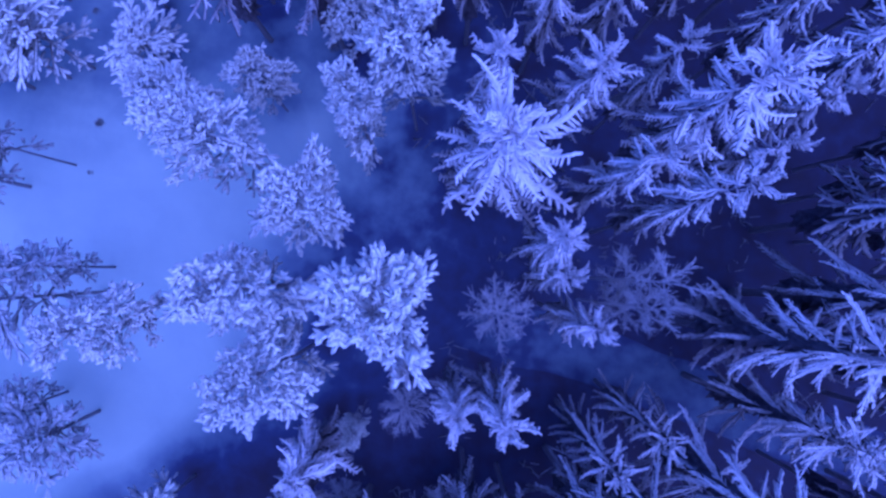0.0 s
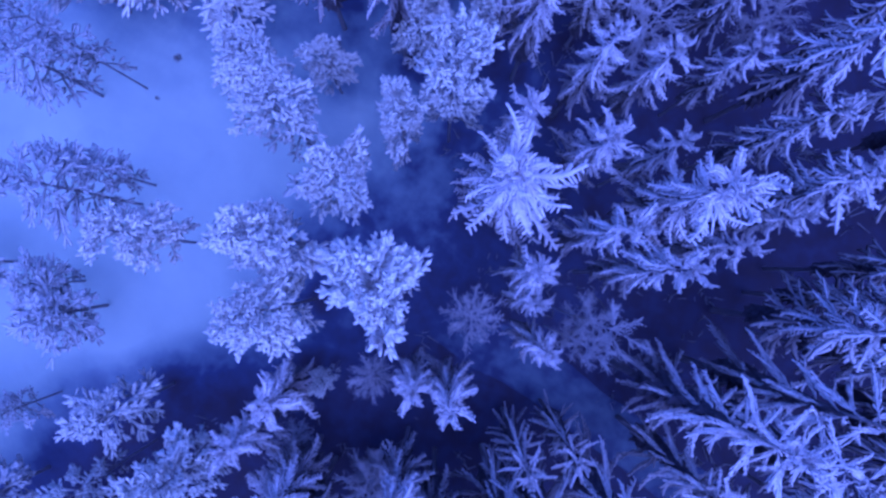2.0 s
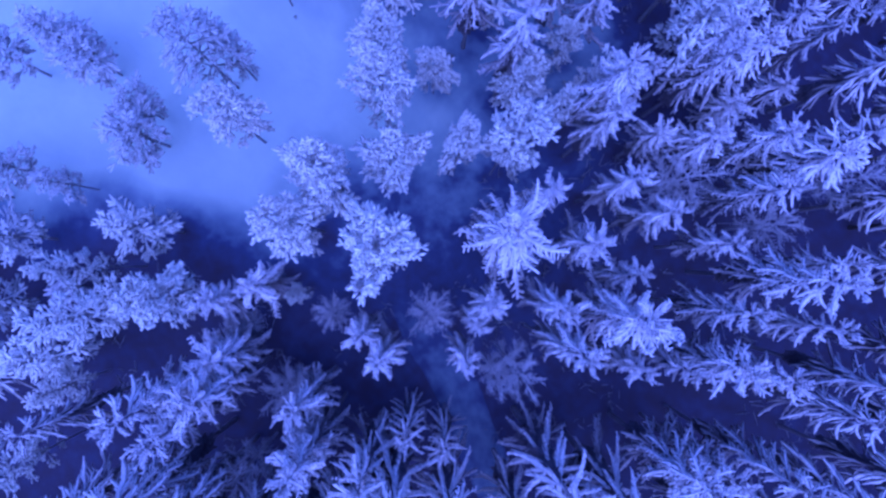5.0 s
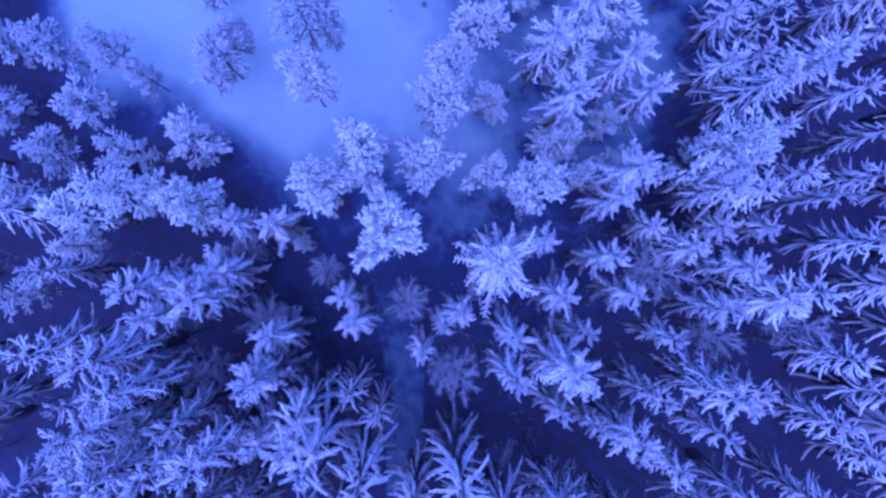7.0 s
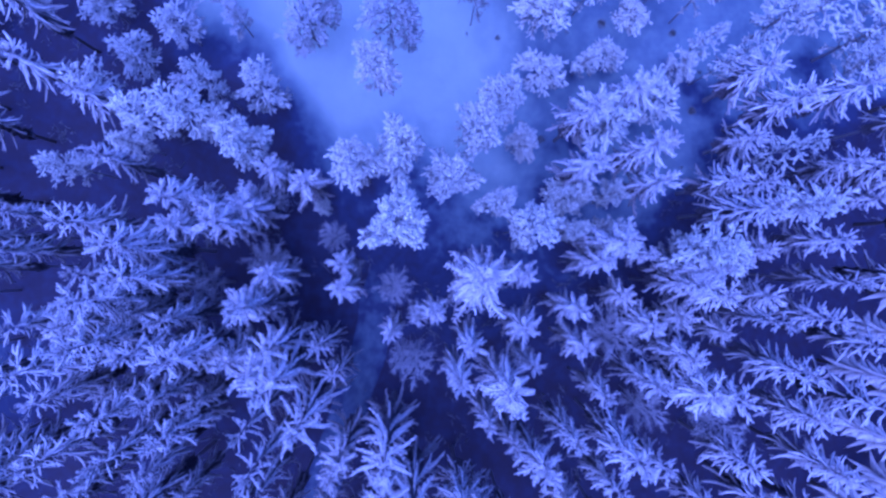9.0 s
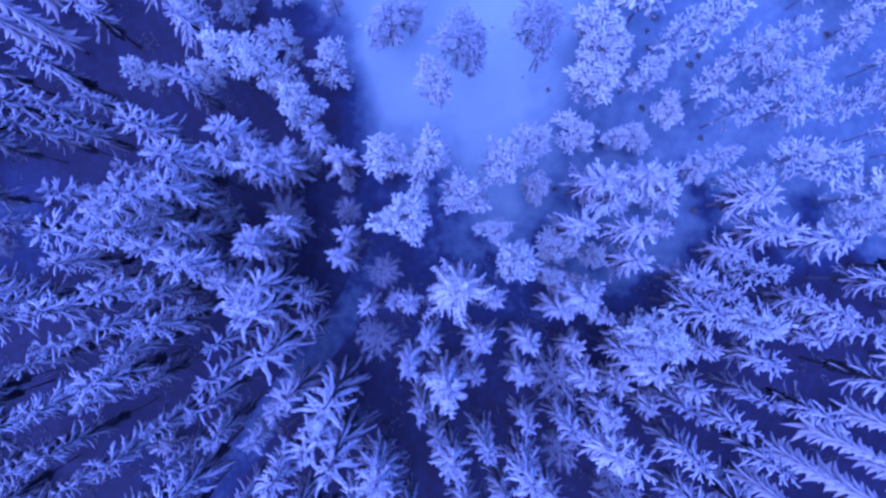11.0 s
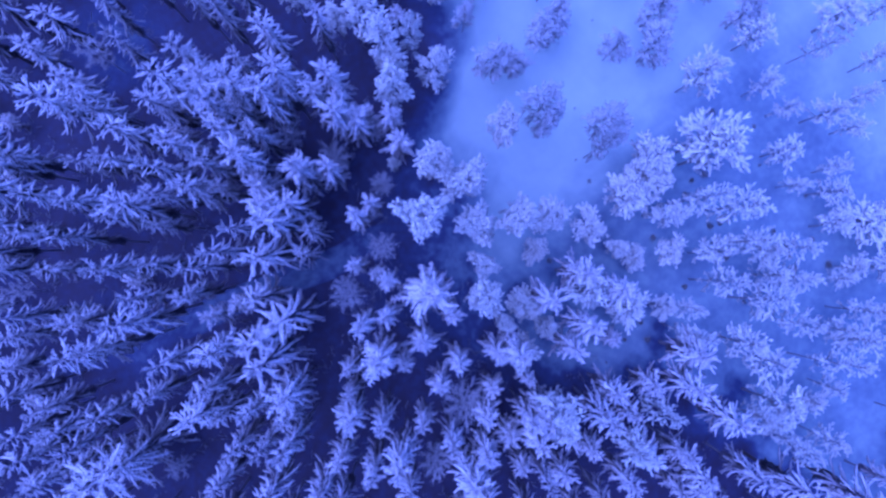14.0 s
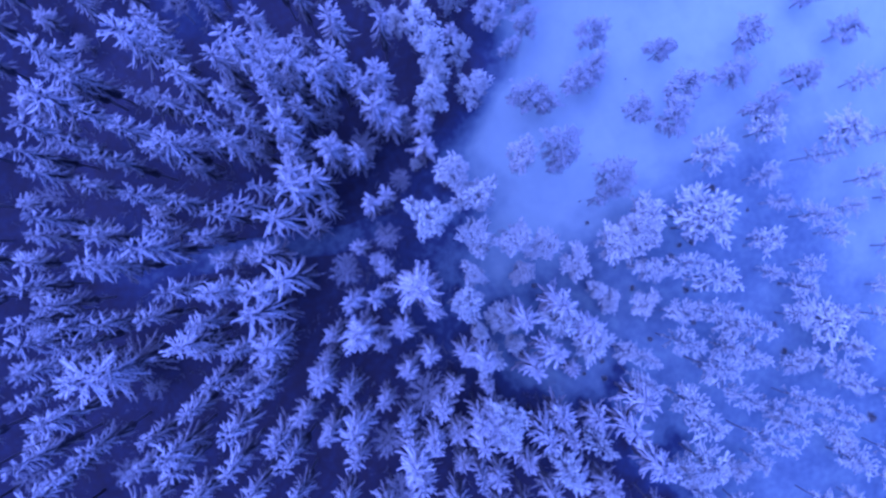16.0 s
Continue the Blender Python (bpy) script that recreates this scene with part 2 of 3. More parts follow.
def spruce_plan(seed, n=34, low=15, thick=1.0, deep=6.8):
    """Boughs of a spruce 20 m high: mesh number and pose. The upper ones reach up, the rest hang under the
    weight of frost; the low ones take less of it, with shade low in the crown painted in."""
    r, plan = random.Random(seed), []
    weather, lobes = r.uniform(0, 360), r.uniform(0, 360)
    for i in range(n + low):
        u = (i + r.uniform(0, 0.6)) / n
        z = 19.4 - deep * u ** 1.1
        ln = (0.95 + 1.75 * min(1.1, u) ** 0.7) * r.uniform(0.72, 1.2)
        yaw = 137.5 * i + r.uniform(-14, 14)
        ln *= 1 + 0.14 * math.cos(radians(yaw - weather)) + 0.12 * math.cos(radians(3 * yaw - lobes))
        nod = -60 + 108 * min(1, u * 2.1) ** 0.8 + r.uniform(-8, 8)
        w = (1.45 - 0.55 * min(1, u)) * thick
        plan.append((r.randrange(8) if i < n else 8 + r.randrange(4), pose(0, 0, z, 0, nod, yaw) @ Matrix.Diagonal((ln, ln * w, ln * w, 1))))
    for i in range(5):
        plan.append((r.randrange(8), pose(0, 0, 19.1 - 0.1 * i, 0, -74 + 9 * i, 137 * i + lobes) @ Matrix.Diagonal((0.9, 1.3, 1.3, 1))))
    return plan


def spruce_trunk(seed):
    h = Heap()
    h.stalk([(0, 0, -0.8), (0, 0, 4), (0.05, 0, 12), (0, 0.03, 19.4)], (0.22, 0.17, 0.09, 0.02), 6)
    return h.mesh("trunk", STEM)


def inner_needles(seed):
    """Lower boughs and inner twigs round the stem: ragged tiers of needles, dark also to stand in for the crown's
    shade.
    """
    r, v, f = random.Random(50 + seed), [], []
    tiers, spokes = 10, 18
    for i in range(tiers):
        u = i / (tiers - 1)
        for k in range(spokes):
            q = 2 * math.pi * (k + r.uniform(-0.3, 0.3)) / spokes
            w = (0.05 + 0.85 * u ** 0.8) * (1.0 if k % 2 else 0.5) * r.uniform(0.7, 1.2)
            v.append((w * math.cos(q + i), w * math.sin(q + i), 15.5 - 9.5 * u - (0.6 if k % 2 else 0)))
        if i:
            n = spokes * i
            f += [(n - spokes + k, n + k, n + (k + 1) % spokes, n - spokes + (k + 1) % spokes) for k in range(spokes)]
    return shape("inner_needles", v, f, NEEDLES, False)


def joined(plan, boughs=BOUGHS):
    h = Heap()
    for k, m in plan:
        h.add(boughs[k], m)
    return h.mesh("crown", SPRUCE)


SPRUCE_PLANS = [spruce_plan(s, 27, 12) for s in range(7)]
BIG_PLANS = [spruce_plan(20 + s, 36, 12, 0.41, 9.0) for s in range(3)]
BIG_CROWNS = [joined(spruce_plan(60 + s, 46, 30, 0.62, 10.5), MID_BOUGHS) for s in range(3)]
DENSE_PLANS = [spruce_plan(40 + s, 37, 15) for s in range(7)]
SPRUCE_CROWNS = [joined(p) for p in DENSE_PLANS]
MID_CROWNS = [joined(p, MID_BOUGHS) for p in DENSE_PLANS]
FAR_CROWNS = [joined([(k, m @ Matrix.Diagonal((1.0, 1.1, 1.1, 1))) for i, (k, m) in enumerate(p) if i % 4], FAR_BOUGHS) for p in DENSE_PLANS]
SPRUCE_TRUNK = spruce_trunk(0)
SPRUCE_INNER = [inner_needles(s) for s in range(3)]


def frond_mesh(seed, fine=False, frost_shade=1.0, shoots=8):
    """A pine limb's outer metre along x: forking shoots that end in small knobs of needles swollen with frost."""
    r, h = random.Random(100 + seed), Heap(frost_shade)
    bend = r.uniform(-0.2, 0.2)
    def at(s):
        return Vector((s, bend * s * s, 0.16 * math.sin(2.4 * s)))
    h.stalk([at(s) for s in (0, 0.4, 0.75, 1.0)], [q * r.uniform(0.8, 1.25) for q in ((0.03, 0.04, 0.05, 0.06) if fine else (0.04, 0.06, 0.08, 0.07))], 3, (0.1, 1))
    count, knobs = (12, 4) if fine else (shoots, 2)
    for i in range(count):
        s = 0.30 + 0.70 * (i + r.random()) / count
        q = 2.4 * i + r.uniform(-0.5, 0.5)
        ln = (0.50 - 0.24 * s) * r.uniform(0.6, 1.25)
        d = Vector((r.uniform(0.3, 0.9), math.cos(q), 0.25 + 0.6 * math.sin(q))).normalized()
        tip = at(s) + d * ln
        if fine:
            h.stalk([at(s), tip], (0.02, 0.03), 3, (0.15, 0.5))
        for k in range(knobs):
            e = (d * 0.7 + Vector((r.uniform(-1, 1), r.uniform(-1, 1), r.uniform(-0.4, 1)))).normalized()
            w = r.uniform(0.7, 1.3)
            if fine:
                h.stalk([tip - e * 0.03, tip + e * 0.15 * w], (0.036 * w, 0.060 * w), 3, (0.35 + 0.4 * s, min(1, s + 0.6)))
            else:
                h.stalk([tip - d * ln * 0.5, tip + e * 0.15 * w], (0.042 * w, 0.066 * w), 3, (0.2 + 0.4 * s, min(1, s + 0.5)))
    return h.mesh("frond", PINE)


# last three of each set: less frost, painting in the dim shade under the crown
FRONDS = [frond_mesh(s) for s in range(7)] + [frond_mesh(s, False, 0.45) for s in range(3)]
FAR_FRONDS = [frond_mesh(s, False, 1.0, 5) for s in range(7)] + [frond_mesh(s, False, 0.45, 4) for s in range(3)]
FINE_FRONDS = [frond_mesh(s, True) for s in range(7)] + [frond_mesh(s, False, 0.45) for s in range(3)]


def pine_plan(seed):
    """Trunk with limbs, and the poses of the fronds, of a pine 16 m high and 2.8 m in radius."""
    r = random.Random(200 + seed)
    wood, plan = Heap(), []
    lean = Vector((r.uniform(-0.5, 0.5), r.uniform(-0.5, 0.5), 0))
    def axis_at(z):
        return lean * (z / 16) ** 2 + Vector((0, 0, z))
    wood.stalk([Vector((0, 0, -0.8)), axis_at(4), axis_at(9), axis_at(15.2)], (0.12, 0.105, 0.085, 0.03), 6)
    n, low = 30, 7
    gaps = [r.uniform(0, 360) for k in range(2)]
    for i in range(n + low):
        u = min(1, (i + r.random()) / n)
        z = 15.3 - 7.2 * u ** 1.1 - (0.45 * (i - n) if i > n else 0)
        yaw = 137.5 * i + r.uniform(-25, 25)
        thin = min(abs((yaw - g + 180) % 360 - 180) for g in gaps) < 24
        out = (0.95 + 1.55 * u ** 0.5) * (1 - 0.3 * max(0, u - 0.7) / 0.3) * r.uniform(0.7, 1.15) * (0.6 if thin else 1)
        nod = -55 + 60 * min(1, 1.8 * u) + r.uniform(-14, 14)
        root = axis_at(z)
        start = pose(root.x, root.y, z, 0, nod, yaw)
        base = start @ Vector((out * 0.04, 0, 0))
        s = 0.62 + 0.42 * out
        plan.append((r.randrange(7) if i < n else 7 + r.randrange(3), Matrix.Translation(base - root) @ start @ Matrix.Diagonal((out * 0.96, s, s * 0.9, 1))))
    return wood.mesh("trunk", STEM), plan


def pine_crown(plan, light=False):
    h = Heap()
    for k, m in plan:
        h.add((FAR_FRONDS if light else FRONDS)[k], m)
    return h.mesh("crown", PINE)


PINES = [(wood, plan, pine_crown(plan), pine_crown(plan, True)) for wood, plan in [pine_plan(s) for s in range(8)]]


BARE = {}


def bare_crown(me):
    """The same crown with less frost, as on the open snow."""
    if me.name not in BARE:
        BARE[me.name] = me.copy()
        BARE[me.name].materials[0] = BARE_PINE
    return BARE[me.name]


def stand(name, x, y, sx, sz, label, category, group):
    base = new(name)
    base.empty_display_size = 0.5
    base.matrix_basis = pose(x, y, ground_z(x, y), rng.uniform(-1, 1), rng.uniform(-1, 1), rng.uniform(0, 360)) @ Matrix.Diagonal((sx, sx, sz, 1))
    return tagged(base, label, category, group)


def spruce(x, y, height, radius, airy=False):
    big = "broad" if radius > 2.4 else "slender"
    t = stand("spruce", x, y, radius / 1.8, height / 20, big + " dark spruce with boughs under thick white hoar frost", "spruce tree", "frosted spruces")
    k = rng.randrange(7)
    part("trunk", SPRUCE_TRUNK, t, label="thin rime on dark bark")
    large = airy or radius > 2.3 and height > 26
    if x * x + y * y < (24 if large else 19) ** 2:
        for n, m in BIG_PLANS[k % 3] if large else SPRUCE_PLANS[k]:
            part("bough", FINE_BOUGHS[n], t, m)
    else:
        part("crown", BIG_CROWNS[k % 3] if large else (MID_CROWNS if x * x + y * y < 27 ** 2 else SPRUCE_CROWNS)[k], t)
    part("inner_needles", SPRUCE_INNER[k % 3], t, label="dark lower boughs, shade inside the crown painted into their colour")


def pine(x, y, height, radius):
    big = "broad" if radius > 2.4 else "small"
    t = stand("pine", x, y, radius / (2.05 if x * x + y * y < 1156 and x > -17 and y > -9 else 2.3), height / 16, big + " pine with clumped frosty crown on a bare dark trunk", "pine tree", "frosted pines")
    wood, plan, crown, light = PINES[rng.randrange(8)]
    part("trunk", wood, t, label="dark bare trunk")
    if x * x + y * y < 20 ** 2:
        for n, m in plan:
            part("frond", FINE_FRONDS[n], t, m)
    elif x < -18 and y < 8:
        part("crown", bare_crown(crown), t, label="dark needles with thin frost")
    else:
        part("crown", light if x * x + y * y > 34 ** 2 else crown, t)


def birch_meshes(seed):
    """A leafless birch 16 m high, its fine twigs furred with frost."""
    r = random.Random(300 + seed)
    wood, crown = Heap(), Heap()
    wood.stalk([(0, 0, -0.8), (0.1, 0, 5), (0, 0.1, 10), (0.05, 0, 15)], (0.14, 0.12, 0.08, 0.02), 5)
    for i in range(22):
        u = (i + r.random()) / 22
        root = Vector((0, 0, 14.5 - 9 * u))
        q = 2.4 * i
        ln = 0.9 + 2.0 * math.sin(math.pi * min(1, 0.18 + 0.75 * u)) * r.uniform(0.7, 1.1)
        d = Vector((math.cos(q), math.sin(q), r.uniform(0.5, 1.0))).normalized()
        tip = root + d * ln + Vector((0, 0, -0.1 * ln))
        crown.stalk([root, root + d * ln * 0.6, tip], (0.05, 0.035, 0.015), 3)
        for k in range(34):
            s = root.lerp(tip, r.uniform(0.25, 1))
            e = (d + Vector((r.uniform(-1, 1), r.uniform(-1, 1), r.uniform(-0.7, 0.5)))).normalized()
            crown.stalk([s, s + e * r.uniform(0.35, 0.9)], (0.028, 0.016), 3)
    return wood.mesh("trunk", TWIG), crown.mesh("twig_haze", TWIG)


BIRCHES = [birch_meshes(s) for s in range(4)]


def birch(x, y, height, radius):
    t = stand("birch", x, y, radius / 2.2, height / 16, "leafless birch with a soft haze of frosted fine twigs", "birch tree", "frosted birches")
    wood, twigs = BIRCHES[rng.randrange(4)]
    part("trunk", wood, t, label="thin frosted trunk")
    tagged(part("twig_haze", twigs, t), kind="stuff")


def bush_mesh(seed):
    r, h = random.Random(400 + seed), Heap()
    for i in range(120):
        q, z = r.uniform(0, 6.3), r.uniform(0.0, 0.95)
        w = math.sqrt(1 - z * z) * r.uniform(0.6, 1.0)
        d = Vector((w * math.cos(q), w * math.sin(q), z))
        o = Vector((r.uniform(-0.3, 0.3), r.uniform(-0.3, 0.3), 0))
        h.stalk([o, d], (0.04, 0.03), 3)
    return h.mesh("bush", BRUSH)


BUSHES = [bush_mesh(s) for s in range(4)]


def bush(x, y, radius):
    ob = new("bush", BUSHES[rng.randrange(4)])
    ob.matrix_basis = pose(x, y, ground_z(x, y) - 0.1, 0, 0, rng.uniform(0, 360)) @ Matrix.Diagonal((radius, radius, radius * 0.8, 1))
    tagged(ob, "small dark leafless bush standing on the open snow", "bush", "bushes on the snow")


pine(-2.6, -2.1, 28.5, 2.4)
pine(-9.3, -1.1, 24.0, 2.4)
pine(-27.2, -18.6, 12.0, 1.9)
pine(-24.4, -16.9, 11.0, 1.5)
pine(-29.0, -22.8, 13.0, 2.0)
pine(-30.6, -26.4, 14.0, 2.0)
birch(18.8, 28.6, 13.0, 2.3)
birch(16.9, 21.7, 12.0, 2.0)
birch(0.2, -14.9, 12.0, 2.0)
birch(-1.9, -8.6, 8.0, 1.5)
birch(-5.9, -14.6, 7.0, 1.5)
birch(0.3, -14.9, 9.0, 1.7)
birch(16.7, 6.9, 9.0, 1.4)
birch(16.9, -2.7, 6.0, 1.0)
spruce(0.8, 37.6, 19.0, 1.6)
spruce(8.0, 36.0, 19.5, 1.5)
spruce(-6.0, 40.0, 18.0, 1.5)
birch(3.4, -2.5, 13.3, 1.8)
spruce(-1.1, -4.3, 22.5, 0.8)
spruce(5.9, -0.6, 20.0, 0.9)
spruce(2.5, 5.2, 23.6, 2.8)
spruce(5.8, 1.1, 21.0, 1.3)
spruce(0.7, -7.0, 19.2, 1.3)
spruce(3.0, -6.6, 21.8, 1.3)
spruce(7.0, -2.4, 20.4, 1.1)
pine(-6.8, 3.5, 19.7, 2.2)
pine(-3.9, 7.3, 22.6, 1.5)
spruce(8.0, 4.0, 29.2, 1.2)
pine(-1.4, 9.6, 26.2, 1.9)
spruce(2.9, 9.3, 22.3, 1.3)
birch(9.6, -2.1, 20.5, 1.3)
birch(9.9, -0.6, 21.0, 1.6)
pine(-4.8, -9.0, 13.1, 0.8)
pine(-7.9, -4.9, 23.4, 2.1)
spruce(10.7, 2.5, 27.9, 1.3)
spruce(7.2, 9.1, 21.1, 1.6)
spruce(-6.8, -9.9, 17.0, 1.6)
spruce(8.2, -9.1, 19.3, 1.5, airy=True)
pine(-10.8, 6.0, 22.3, 2.0)
spruce(1.7, -12.5, 22.5, 1.5)
spruce(11.6, 6.6, 27.9, 2.2)
spruce(10.9, -7.7, 18.4, 1.4, airy=True)
spruce(4.1, -13.5, 28.4, 1.5)
spruce(10.7, 9.4, 22.6, 1.1)
pine(-0.9, 14.2, 19.3, 1.2)
spruce(7.5, -12.3, 26.9, 2.0, airy=True)
spruce(5.8, 13.6, 22.6, 1.4)
spruce(-7.8, -12.7, 17.5, 1.5)
pine(-10.3, 10.9, 12.0, 1.5)
spruce(9.6, -11.7, 31.2, 2.3, airy=True)
pine(-4.6, 14.7, 15.7, 1.7)
spruce(3.9, -15.0, 22.0, 2.0)
spruce(-4.6, -15.0, 19.3, 2.0)
spruce(2.0, 15.6, 22.5, 1.5)
spruce(15.5, -3.4, 29.9, 2.6)
spruce(-6.3, 14.9, 24.1, 1.7)
spruce(15.4, 5.4, 20.5, 1.1)
spruce(-3.0, -16.2, 25.5, 1.7)
spruce(12.9, -10.3, 28.6, 2.3, airy=True)
spruce(-0.2, 16.7, 26.4, 1.7)
pine(-14.2, 9.2, 16.4, 2.0)
spruce(9.4, 14.1, 20.8, 1.3)
spruce(-5.6, -16.2, 12.8, 1.7)
spruce(10.0, -14.0, 24.2, 1.9)
spruce(-4.2, -17.1, 23.3, 1.3)
pine(-17.4, -3.2, 18.3, 2.1)
pine(-0.4, 17.9, 19.8, 1.8)
spruce(12.3, -13.6, 30.7, 1.3, airy=True)
spruce(17.0, -7.3, 22.6, 1.9, airy=True)
spruce(17.0, 7.3, 21.9, 1.0)
spruce(8.7, -16.5, 22.4, 1.8)
pine(-10.8, -15.4, 21.8, 2.2)
pine(-4.4, 18.5, 18.9, 1.1)
spruce(-11.5, 15.8, 20.8, 1.9)
spruce(-3.4, -19.4, 24.2, 1.7)
spruce(19.7, -3.5, 28.7, 2.4)
spruce(5.4, 19.3, 13.7, 1.4)
spruce(-5.5, -19.5, 26.1, 1.6)
spruce(15.4, -13.3, 31.2, 1.6, airy=True)
spruce(20.4, -1.6, 30.7, 2.4)
birch(2.4, -20.4, 16.4, 1.9)
spruce(18.5, 9.0, 25.7, 1.7)
birch(9.4, 18.6, 14.0, 2.6)
spruce(8.0, -19.1, 29.3, 2.0)
spruce(4.9, -20.1, 27.6, 1.3)
spruce(16.6, 12.3, 24.2, 1.3)
spruce(19.2, -8.2, 20.1, 1.4)
spruce(13.8, 16.0, 19.3, 1.2)
pine(-12.1, -17.4, 16.9, 1.9)
spruce(1.4, 21.3, 16.9, 1.0)
spruce(-4.8, 21.0, 20.9, 1.6)
pine(-11.3, 18.4, 16.7, 2.3)
pine(-16.5, -14.1, 15.4, 2.3)
spruce(1.4, -21.9, 29.5, 1.8)
spruce(21.9, 2.6, 26.8, 2.0)
pine(-22.1, 0.1, 15.2, 1.8)
spruce(-7.6, 20.8, 22.5, 1.7)
spruce(-1.1, -22.3, 30.1, 1.9)
spruce(12.0, -19.1, 22.9, 1.1)
spruce(7.8, 21.2, 17.1, 1.6)
pine(-22.7, -1.6, 19.5, 2.5)
pine(-18.2, 14.0, 8.6, 2.5)
spruce(12.5, 19.3, 25.1, 1.3)
spruce(18.7, -13.7, 29.0, 1.5, airy=True)
spruce(7.5, -22.2, 28.5, 1.5)
spruce(10.5, -21.2, 27.6, 1.3)
spruce(4.3, 23.4, 22.0, 1.4)
spruce(17.4, 16.6, 27.1, 1.8)
spruce(13.3, -20.1, 27.3, 1.6)
spruce(4.1, -23.9, 22.5, 1.6)
spruce(22.3, -9.6, 21.4, 1.3)
spruce(23.9, 4.6, 22.9, 1.4)
spruce(23.7, -5.7, 28.9, 1.7)
pine(-13.9, -20.2, 21.2, 2.3)
spruce(2.7, -24.4, 30.3, 1.9)
pine(-16.5, -18.5, 19.1, 1.6)
spruce(3.2, 24.6, 21.0, 1.8)
spruce(24.9, 1.8, 29.3, 1.3)
pine(-23.0, -9.7, 11.4, 2.6)
pine(1.3, 25.0, 25.2, 2.1)
spruce(-13.8, 20.9, 16.7, 2.0)
spruce(5.7, -24.7, 31.0, 1.8)
spruce(22.1, -12.6, 25.2, 1.3)
spruce(20.7, 15.3, 24.0, 1.3)
spruce(24.9, 6.8, 28.5, 1.4)
pine(-24.8, 7.1, 20.0, 1.6)
pine(-18.6, 18.0, 9.5, 1.4)
spruce(10.9, 23.6, 19.5, 1.6)
spruce(7.8, 25.2, 12.5, 1.7)
spruce(13.8, 22.6, 17.3, 1.1)
pine(-25.2, -8.4, 10.1, 1.9)
spruce(11.8, -24.2, 28.9, 1.6)
spruce(23.9, 12.5, 18.5, 1.5)
spruce(-9.1, -25.5, 23.2, 1.3)
spruce(13.7, -23.4, 31.2, 1.4)
spruce(27.0, -3.2, 28.7, 1.3)
pine(-23.6, 13.8, 13.8, 2.6)
pine(1.5, 27.3, 19.6, 2.1)
spruce(5.3, 26.8, 19.4, 2.0)
spruce(16.3, -22.2, 27.6, 1.2)
spruce(27.2, 5.0, 25.7, 1.2)
pine(-14.0, 24.2, 13.7, 2.2)
spruce(4.8, -27.6, 25.0, 1.4)
spruce(26.8, -8.6, 30.3, 1.5)
pine(-25.2, 13.1, 15.0, 2.4)
pine(-27.9, 5.6, 15.5, 2.6)
spruce(22.5, -17.5, 26.4, 1.2)
spruce(14.1, 24.9, 20.4, 2.5)
spruce(20.0, 20.7, 20.3, 1.4)
spruce(-4.0, -28.5, 23.8, 1.8)
spruce(0.5, -28.8, 22.3, 1.1)
spruce(19.7, -21.1, 21.4, 1.1)
pine(-19.5, 21.3, 7.4, 1.7)
pine(-14.0, -25.3, 15.9, 2.6)
spruce(-2.2, 29.3, 24.5, 1.9)
pine(-11.9, -27.1, 13.9, 1.7)
spruce(-4.9, 29.2, 17.7, 1.8)
spruce(7.3, 29.0, 26.0, 1.1)
spruce(2.5, 29.9, 14.5, 1.7)
spruce(29.9, 2.8, 25.7, 1.3)
spruce(30.1, -0.6, 20.0, 1.5)
pine(-27.7, 12.4, 15.6, 3.2)
spruce(27.2, 13.5, 24.3, 1.7)
spruce(27.0, -14.0, 31.0, 1.9)
spruce(30.3, -2.4, 25.7, 2.2)
spruce(11.7, -28.2, 17.5, 1.3)
spruce(19.8, -23.3, 28.6, 2.0)
spruce(26.0, -16.1, 25.7, 1.3)
spruce(14.6, 27.0, 20.8, 2.0)
spruce(9.6, 29.6, 11.3, 1.5)
pine(-27.6, 14.5, 11.3, 3.6)
spruce(5.5, -30.7, 19.2, 2.2)
spruce(26.6, 16.3, 24.4, 1.5)
spruce(7.3, -30.4, 29.0, 2.1)
pine(-25.3, 18.5, 17.0, 1.9)
spruce(10.0, -30.1, 26.4, 1.6)
pine(-30.6, -8.4, 10.5, 2.3)
spruce(25.3, -19.5, 31.2, 1.4)
spruce(31.2, 9.4, 25.4, 1.7)
pine(-17.4, 27.6, 10.0, 1.6)
pine(-23.7, -22.6, 10.0, 2.4)
spruce(22.1, -24.2, 25.9, 1.4)
spruce(4.8, -32.5, 24.8, 1.4)
spruce(5.8, 32.6, 15.2, 1.7)
spruce(-4.8, 33.0, 15.6, 1.5)
spruce(-15.8, -29.5, 18.0, 1.8)
spruce(1.7, 33.4, 13.2, 1.6)
spruce(17.9, -28.4, 26.6, 1.4)
spruce(-1.8, -33.6, 25.2, 1.2)
pine(-23.9, 24.0, 6.8, 2.1)
pine(-9.6, -32.5, 16.5, 1.8)
spruce(-9.3, 32.6, 14.0, 1.8)
pine(-32.7, -9.0, 11.0, 2.4)
spruce(15.0, -30.7, 26.1, 1.8)
spruce(11.9, 32.1, 23.3, 1.8)
spruce(21.9, -26.3, 31.2, 1.5)
spruce(33.5, -7.4, 23.2, 1.4)
pine(-20.9, -27.4, 9.5, 2.2)
pine(-17.9, -29.7, 15.1, 1.9)
pine(-19.2, 28.9, 14.6, 1.5)
spruce(20.5, 28.1, 20.0, 1.8)
spruce(-5.1, -34.5, 21.1, 1.2)
spruce(32.1, -14.1, 30.1, 1.3)
pine(-29.0, 19.7, 20.4, 2.0)
pine(-2.2, 35.0, 22.6, 2.4)
spruce(34.9, 4.7, 22.4, 1.4)
pine(-7.7, 34.3, 21.8, 1.7)
pine(-17.0, 31.2, 18.6, 1.5)
